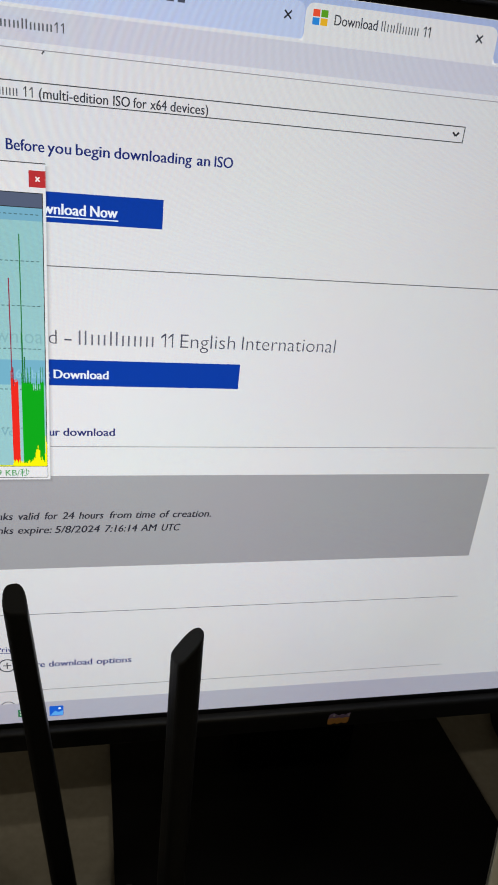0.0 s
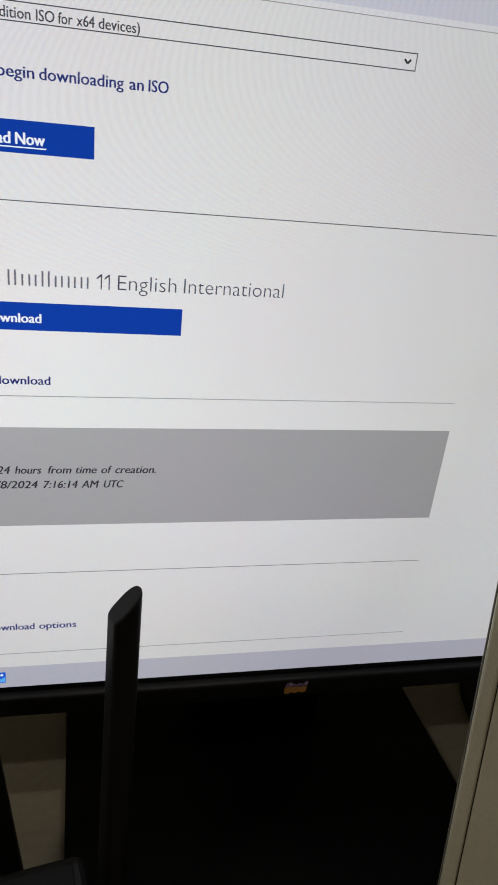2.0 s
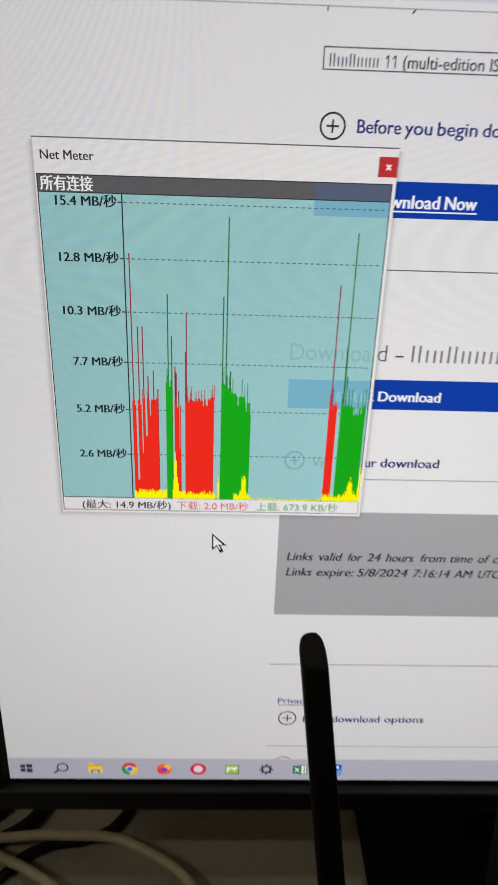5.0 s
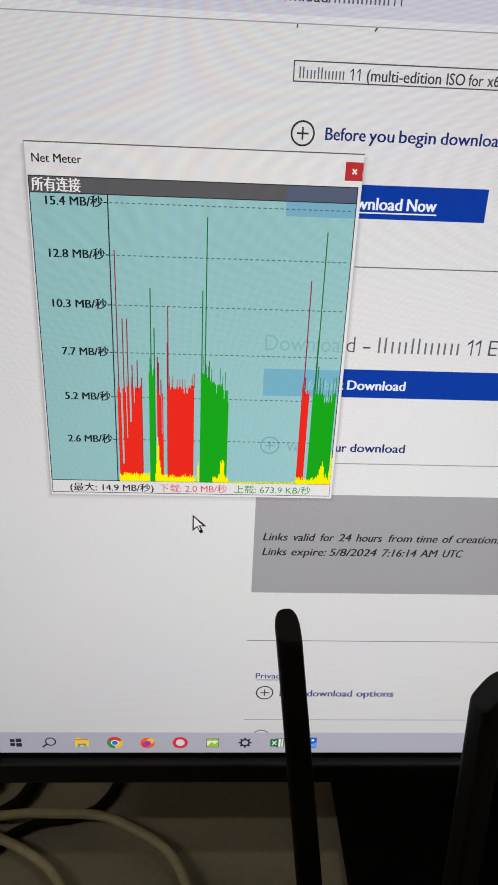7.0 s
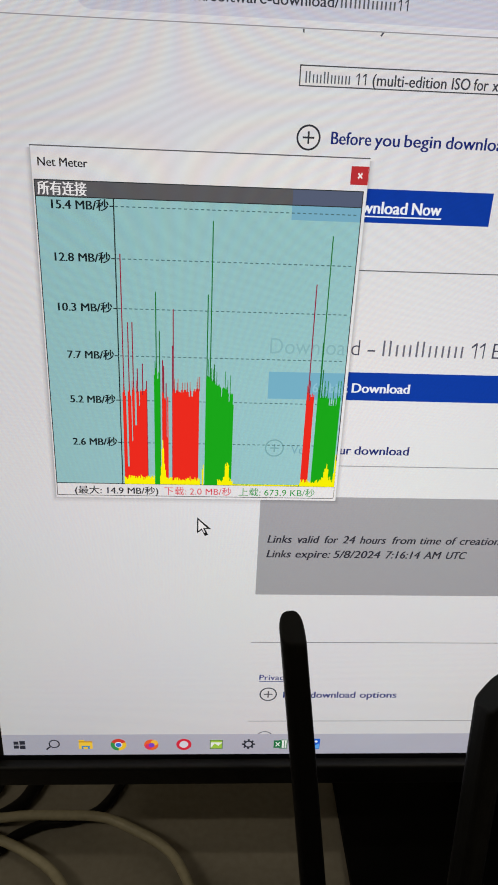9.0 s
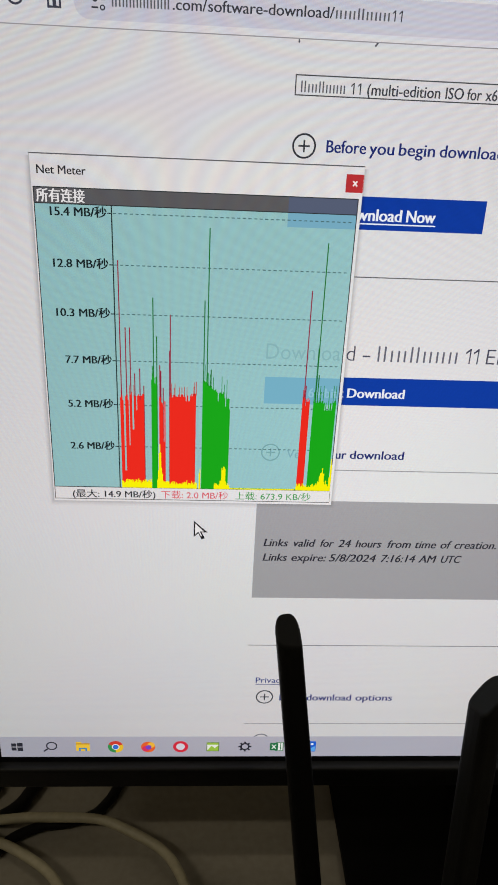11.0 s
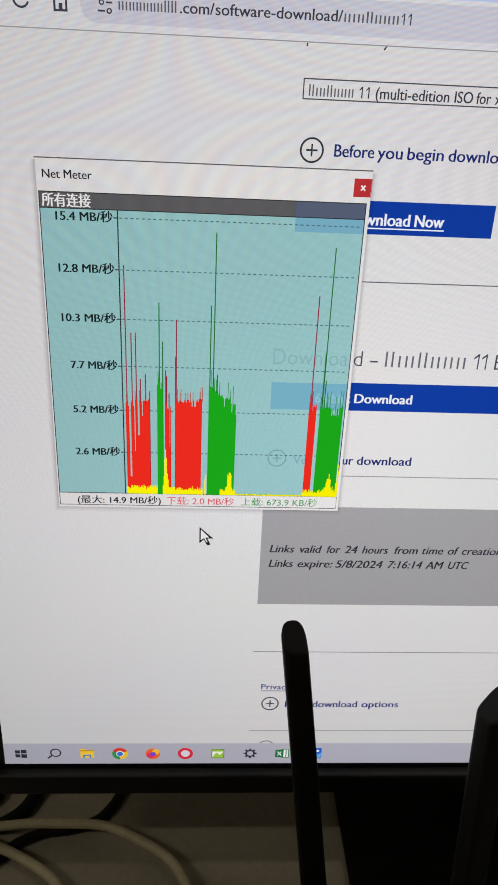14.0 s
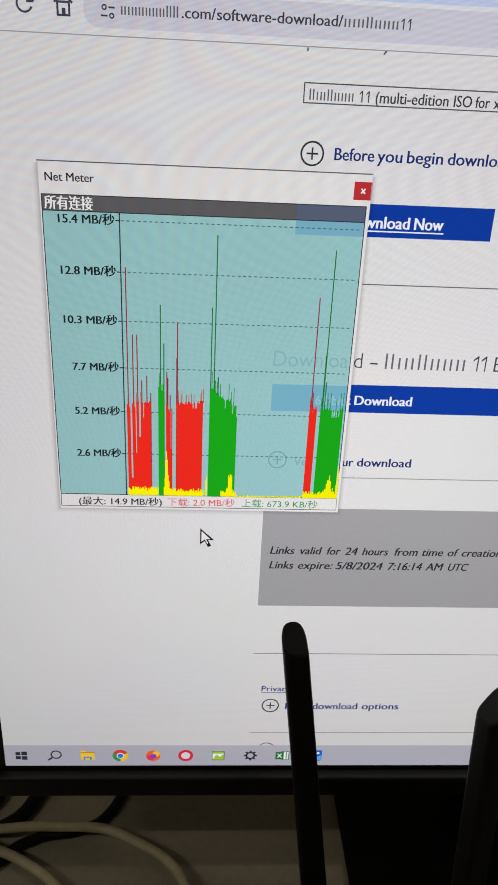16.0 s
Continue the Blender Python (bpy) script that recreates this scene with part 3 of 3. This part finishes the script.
shape("close_button", (186, 50, 54), [rect(434, 246.8, 453, 265.2)], 6, 0.02)
shape("close_cross", (236, 226, 226), [stroke(441.6, 253.6, 446, 258.6, 1.7), stroke(441.6, 258.6, 446, 253.6, 1.7)], 7)
shape("graph_header", (92, 92, 96), [rect(107, 271.6, 449.0, 288)], 6, 0.02)
writing("header_text", [("所有连接", True)], 109.6, 285.4, 160, 10.2, (230, 230, 232), 7, 0.012)
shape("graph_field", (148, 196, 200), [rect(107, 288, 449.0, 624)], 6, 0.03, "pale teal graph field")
# the buttons behind shine through the window
shape("button_behind", (84, 94, 118), [rect(374.8, 271.8, 448.9, 288)], 6.5)
shape("button_behind", (116, 172, 196), [rect(374.8, 288, 448.9, 303)], 6.5)
shape("button_behind", (116, 178, 202), [rect(359.8, 474, 448.9, 507.6)], 6.5)
writing("title_behind", [("Downloa", True)], 359.7, 452, 446, 18.6, (133, 181, 187), 6.6, -0.006)
shape("icon_behind", (118, 168, 174), [*ring(371.4, 571.8, 11.6, 1.6), rect(366, 571, 377, 572.6), rect(370.6, 566.4, 372.2, 577.2)], 6.6)
writing("text_behind", [("Ver", True)], 391.6, 579, 414, 11.2, (122, 172, 186), 6.6)
writing("text_behind", [("64-bit", True)], 412, 498.4, 447, 11.6, (142, 196, 214), 6.8, 0.01)
shape("graph_edge", (44, 50, 52), [*outline(106.6, 271.2, 449.3, 624.4, 1.0), rect(106.6, 287.4, 449.3, 288.4)], 7)
shape("graph_axis", (30, 46, 50), [rect(186.6, 288.4, 187.9, 624)], 7)
TICKS = ((295.9, "15.4", 122), (350.1, "12.8", 122), (404.6, "10.3", 122), (459.4, "7.7", 129), (513.6, "5.2", 129), (568.0, "2.6", 129))
for v, text, u in TICKS:
    shape("graph_tick", (30, 46, 50), [rect(182.9, v - 0.6, 186.6, v + 0.6)], 7)
    tagged(shape("grid_line", (74, 112, 118), [rect(a, v - 0.55, min(a + 3.4, 448.5), v + 0.55) for a in np.arange(188.5, 446, 6.0)], 7), kind="stuff")
    writing("graph_label", [(text + " MB/秒", True)], u + 0.6, v + 4.0, 182.2, 8.8, (24, 36, 40), 7, 0.011)

FLOOR_V = 623.6
RED, GREEN, YELLOW = (238, 42, 30), (10, 168, 26), (250, 244, 10)
luck = random.Random(5)


tips = []


def block(u0, u1, top0, top1, rough=7, dips=()):
    """A run of one-dot bars with ragged tops."""
    out, u = [], u0
    while u < u1 - 0.01:
        w = min(1.0, u1 - u)
        f = (u - u0) / (u1 - u0)
        top = top0 + (top1 - top0) * f + luck.choice((0, 0, 2, -3, 3, -rough, -rough * 1.6, rough))
        for du, dv in dips:
            if abs(u + 0.5 - du) <= 0.5:
                top = dv
        mean = top0 + (top1 - top0) * f
        if top < mean - 4:              # single thin peaks stand out darker
            tips.append(rect(u + 0.1, top, u + 0.85, mean + 3))
            top = mean
        out.append(rect(u, top, u + w + 0.05, FLOOR_V))
        u += w
    return out


def spikes(*tops, w=1.1):
    return [rect(u - w / 2, v, u + w / 2, FLOOR_V) for u, v in tops]


for u, v in ((192.2, 344.5), (198.3, 419.5), (203.2, 419.5), (207.9, 474), (213.8, 468), (218.3, 489), (237, 463), (238.2, 470), (240.8, 491), (249.2, 403.5), (248.4, 446), (407.6, 371), (409, 484)):
    shape("red_spike", (146, 34, 62), spikes((u, v), w=1.25), 8)
for b in ((190.2, 218.2, 501, 499, 7, ((195.2, 600), (200.4, 566), (205.2, 545), (209.6, 520))), (236, 243.4, 505, 512, 9, ((241.5, 560),)), (248.2, 279.4, 500, 497, 9), (405.8, 414.8, 498, 505, 9)):
    tips.clear()
    tagged(shape("red_graph_block", RED, block(*b), 9), kind="stuff")
    tagged(shape("red_graph_tips", (190, 36, 42), tips, 9.2), kind="stuff")
for u, v in ((229.8, 384.5), (233.6, 429), (287.9, 386), (291.8, 307), (296.6, 467), (421.2, 318.5), (420.6, 438), (423.4, 470)):
    shape("green_spike", (22, 116, 44), spikes((u, v), w=1.25), 8)
for b in ((226.9, 233.6, 472, 480, 9), (287.0, 320, 480, 504, 13), (418.9, 446.4, 503, 502, 12)):
    tips.clear()
    tagged(shape("green_graph_block", GREEN, block(*b), 10), kind="stuff")
    tagged(shape("green_graph_tips", (12, 138, 30), tips, 10.2), kind="stuff")
shape("green_trace", GREEN, [rect(220, 620.6, 226.8, FLOOR_V)], 10)
shape("green_trace", GREEN, [rect(321, 621.8, 405, FLOOR_V)], 10)


def yellow_run(u0, u1, low, peaks=()):
    out, u = [], u0
    while u < u1:
        top = FLOOR_V - low * luck.uniform(0.6, 1.3)
        for pu, pv, pw in peaks:
            if abs(u - pu) < pw:
                top = min(top, pv + (FLOOR_V - pv) * abs(u - pu) / pw + luck.uniform(-6, 10))
        out.append(rect(u, top, u + 1.05, FLOOR_V))
        u += 1.0
    return out


for run in ((189.6, 226, 10), (233, 248, 9, ((236, 556, 4),)), (248, 282, 9), (284, 286, 22), (303, 321.5, 7, ((314, 588, 7),)), (321, 404, 1.6), (405, 448.4, 8, ((436, 592, 9), (447.5, 574, 3)))):
    tagged(shape("yellow_graph_block", YELLOW, yellow_run(*run), 11), kind="stuff")
writing("graph_total", [("(最大: 14.9 MB/秒)", True)], 128.4, 637.8, 230.6, 8.4, (40, 42, 46), 7, 0.006)
writing("graph_download", [("下载: 2.0 MB/秒", True)], 237.8, 637.8, 321, 8.4, (216, 70, 84), 7)
writing("graph_upload", [("上载: 673.9 KB/秒", True)], 330.2, 637.8, 425.4, 8.4, (44, 150, 66), 7)
shape("graph_foot_edge", (60, 62, 64), [rect(106.6, 640.2, 449.3, 641.0), rect(106.6, 624.4, 107.4, 640.2), rect(449.8, 624.4, 449.3, 640.2)], 7)

# the pointer
ARROW = [(0, 0), (0, 17.5), (4.2, 13.6), (7.2, 20.2), (10.2, 18.8), (7.2, 12.4), (12.8, 12.4)]
PU, PV = 279.0, 670
shape("mouse_pointer", (22, 22, 26), [[(PU + x * 1.4, PV + y * 1.36) for x, y in ARROW]], 12)
shape("mouse_pointer", (232, 232, 234), [[(PU + 1.7 + x * 1.05, PV + 3.6 + y * 1.02) for x, y in ((0, 0), (0, 16), (4, 12), (7.2, 18.6), (8.4, 18), (5.6, 11.6), (10.6, 11.6))]], 13)


# ---- the router with its aerials ----
def antenna(parent, tip, down, facing, length, w0, w1, d0, d1, skew=0.0, cut=0.98, back=0.8):
    """A slim aerial with a slanted, chisel-cut tip. down: the way along it from the tip; facing: the way the cut looks;
    skew: how far its front edge lies to one side; cut: the steepness of the tip; back: how round the rear is."""
    down = Vector(down).normalized()
    z = -down
    y = -Vector(facing)
    y = (y - z * y.dot(z)).normalized()
    x = y.cross(z)
    bm = bmesh.new()
    n, rings, levels = 28, [], [0.0, 0.012, 0.03, 0.06, 0.09, 0.12, length]
    for li, s in enumerate(levels):
        f = s / length
        w, d = w0 + (w1 - w0) * f, d0 + (d1 - d0) * f
        loop = []
        for k in range(n):
            a = 2 * math.pi * k / n
            ca, sa = math.cos(a), math.sin(a)
            px = w / 2 * math.copysign(abs(ca) ** (back if sa > 0 else 0.45), ca)
            py = d / 2 * (abs(sa) ** (0.5 + 0.5 * back) if sa > 0 else -abs(sa) ** 0.45 * (1 - skew * (1 - ca) / 2))
            drop = s
            if li == 0:
                drop = (d / 2 - py) * cut
            elif li == 1:
                drop = max(s, (d / 2 - py) * cut + 0.0012)
            loop.append(bm.verts.new(Vector(tip) + x * px + y * (py - d0 / 2) + down * drop))
        rings.append(loop)
    for r, q in zip(rings, rings[1:]):
        for k in range(n):
            bm.faces.new((r[k], r[(k + 1) % n], q[(k + 1) % n], q[k]))
    cap = bm.faces.new(rings[0][::-1])
    bm.faces.new(rings[-1])
    bmesh.ops.recalc_face_normals(bm, faces=bm.faces[:])
    rim = [e for e in cap.edges]
    bmesh.ops.bevel(bm, geom=rim, offset=0.0009, segments=3, profile=0.5, affect="EDGES")
    return part("antenna", bm, ANTENNA_PLASTIC, parent, "slim black aerial with a slanted tip")


def build_router():
    at = Vector((0.156, -0.040, DESK))
    router = empty("router", at, "black wireless router with two upright aerials, on the desk", "router")
    turn = Matrix.Rotation(radians(9), 4, "Z")
    bm = box_bm(-0.17, 0.006, -0.115, 0.0, 0.001, 0.0415, 0.006, 4)
    bm.transform(turn)
    part("body", bm, BLACK_PLASTIC, router)
    bm = box_bm(-0.164, 0.0, -0.109, -0.006, 0.0415, 0.0425, 0.0005)
    bm.transform(turn)
    part("top_plate", bm, ANTENNA_PLASTIC, router)
    for sx in (-0.155, -0.012):
        for sy in (-0.1, -0.015):
            bm = box_bm(sx - 0.005, sx + 0.005, sy - 0.005, sy + 0.005, 0.0, 0.0009)
            bm.transform(turn)
            part("foot", bm, DARK_JOINT, router)
    for tip, down, facing, *sizes in (((0.1108, -0.0086, ZS + 0.0804), (0.1254, -0.110, -1.0), (0.08, -0.997, 0), 0.0091, 0.0106, 0.0098, 0.0118, 0.6, 1.15, 0.68),
                                      ((0.1798, -0.0435, ZS + 0.0822), (-0.022, -0.165, -0.986), (-0.94, -0.34, 0), 0.0100, 0.0096, 0.0106, 0.0100, 0.0, 0.98, 0.8)):
        antenna(router, Vector(tip) - at, down, facing, 0.168, *sizes)
        foot = Vector(tip) - at + Vector(down).normalized() * 0.163
        bm = bmesh.new()
        reach = max(0.012, foot.y + 0.018)
        lie = Matrix.Translation(foot + Vector((0, -reach / 2, 0.002))) @ Matrix.Rotation(radians(90), 4, "X")
        bmesh.ops.create_cone(bm, cap_ends=True, segments=20, radius1=0.0042, radius2=0.0038, depth=reach, matrix=lie)
        part("hinge", bm, ANTENNA_PLASTIC, router, "round hinge of an aerial", True)
    return router


build_router()


# ---- cables on the desk ----
def cable(name, label, pts, radius, mat):
    base = Vector(pts[0])
    ob = part(name, tube_bm([Vector(p) - base for p in pts], radius, 14, 12), mat, None, "", True)
    ob.location = base
    return tagged(ob, label, "cable", "cables on the desk")


R1 = 0.0024
ZC = DESK + R1 + 0.0002
ZH = ZS - 0.086
cable("network_cable", "cream network cable looped over the desk", [(-0.36, 0.02, ZC), (-0.24, 0.03, ZC), (-0.12, 0.037, ZC + 0.003), (-0.05, 0.0385, ZH), (-0.0211, 0.0391, ZH), (-0.0076, 0.0404, ZH), (0.0065, 0.0404, ZH), (0.030, 0.0392, ZH), (0.0467, 0.0323, ZH), (0.0641, 0.0212, ZH), (0.0736, 0.0074, ZH), (0.079, -0.010, ZH), (0.081, -0.024, ZH - 0.001), (0.082, -0.036, ZH - 0.002)], R1, CREAM_SHEATH)
ZH = ZS - 0.088
cable("network_cable", "cream network cable curving forward over the desk", [(-0.34, 0.06, ZC), (-0.2, 0.058, ZC), (-0.1, 0.050, ZC + 0.003), (-0.045, 0.0385, ZH), (-0.0187, 0.0290, ZH), (-0.0035, 0.0217, ZH), (0.0119, 0.0107, ZH), (0.022, -0.004, ZH), (0.029, -0.022, ZH - 0.001), (0.032, -0.040, ZH - 0.003)], R1, CREAM_SHEATH)
R2 = 0.0036
ZD = DESK + R2 + 0.0002
cable("power_cable", "black power cable on the desk below the monitor", [(0.004, 0.2, ZD), (0.002, 0.12, ZD), (-0.003, 0.08, ZD), (-0.0085, 0.062, ZD), (-0.0125, 0.053, ZD), (-0.020, 0.046, ZD), (-0.032, 0.040, ZD), (-0.055, 0.032, ZD), (-0.085, 0.02, ZD), (-0.12, -0.03, ZD)], R2, BLACK_SHEATH)
cable("power_cable", "black power cable on the desk below the monitor", [(-0.06, 0.2, ZD), (-0.05, 0.12, ZD), (-0.035, 0.085, ZD), (-0.028, 0.068, ZD), (-0.034, 0.056, ZD), (-0.06, 0.046, ZD), (-0.12, 0.03, ZD)], R2, BLACK_SHEATH)
R3 = 0.0026
ZE = DESK + R3 + 0.0002
cable("video_cable", "thin black cable running under the monitor", [(0.066, 0.2, ZE), (0.053, 0.12, ZE), (0.042, 0.08, ZE), (0.0360, 0.0625, ZE), (0.0325, 0.055, ZE), (0.026, 0.0475, ZE), (0.014, 0.043, ZE), (0.003, 0.0415, ZE), (-0.005, 0.0385, ZE), (-0.013, 0.0335, ZE), (-0.020, 0.024, ZE), (-0.034, 0.010, ZE), (-0.06, -0.03, ZE), (-0.07, -0.09, ZE)], R3, BLACK_SHEATH)
R4 = 0.008
cable("power_adapter_cable", "thick black cable bundle standing behind the monitor", [(0.43, 0.30, DESK + R4), (0.418, 0.18, DESK + R4), (0.415, 0.10, DESK + R4), (0.4085, 0.076, DESK + R4), (0.402, 0.059, DESK + R4), (0.4005, 0.044, DESK + R4), (0.405, 0.028, DESK + R4), (0.425, 0.014, DESK + R4), (0.5, 0.02, DESK + R4)], R4, BLACK_SHEATH)


# ---- the cream case beside the monitor ----
def build_case():
    at = Vector((0.3101, -0.0776, DESK))
    case = empty("computer_case", at, "cream plastic computer case with a seam along its front", "computer")
    lean = Matrix.Rotation(radians(CASE_TURN), 4, "Z")
    slope = Matrix(((1, 0, CASE_SLOPE[0], 0), (0, 1, CASE_SLOPE[1], 0), (0, 0, 1, 0), (0, 0, 0, 1)))
    for name, b, mat, bev, lab in (("front_frame", (0.0002, 0.0062, -0.001, 0.15, 0.0005, 0.24), CREAM_CASE, 0.0012, ""),
                                   ("front_panel", (0.0067, 0.17, -0.0008, 0.15, 0.0005, 0.24), CREAM_CASE, 0.0008, ""),
                                   ("seam", (0.0060, 0.0069, 0.0008, 0.14, 0.001, 0.239), DARK_JOINT, 0.0, "dark narrow seam"),
                                   ("side_panel", (-0.0008, -0.0001, 0.0012, 0.15, 0.001, 0.238), GREY_SIDE, 0.0005, "grey side panel")):
        bm = box_bm(*b, bevel=bev)
        bm.transform(slope @ lean)
        part(name, bm, mat, case, lab)
    return case


CASE_TURN, CASE_SLOPE = -42.2, (-0.050, 0.055)
build_case()
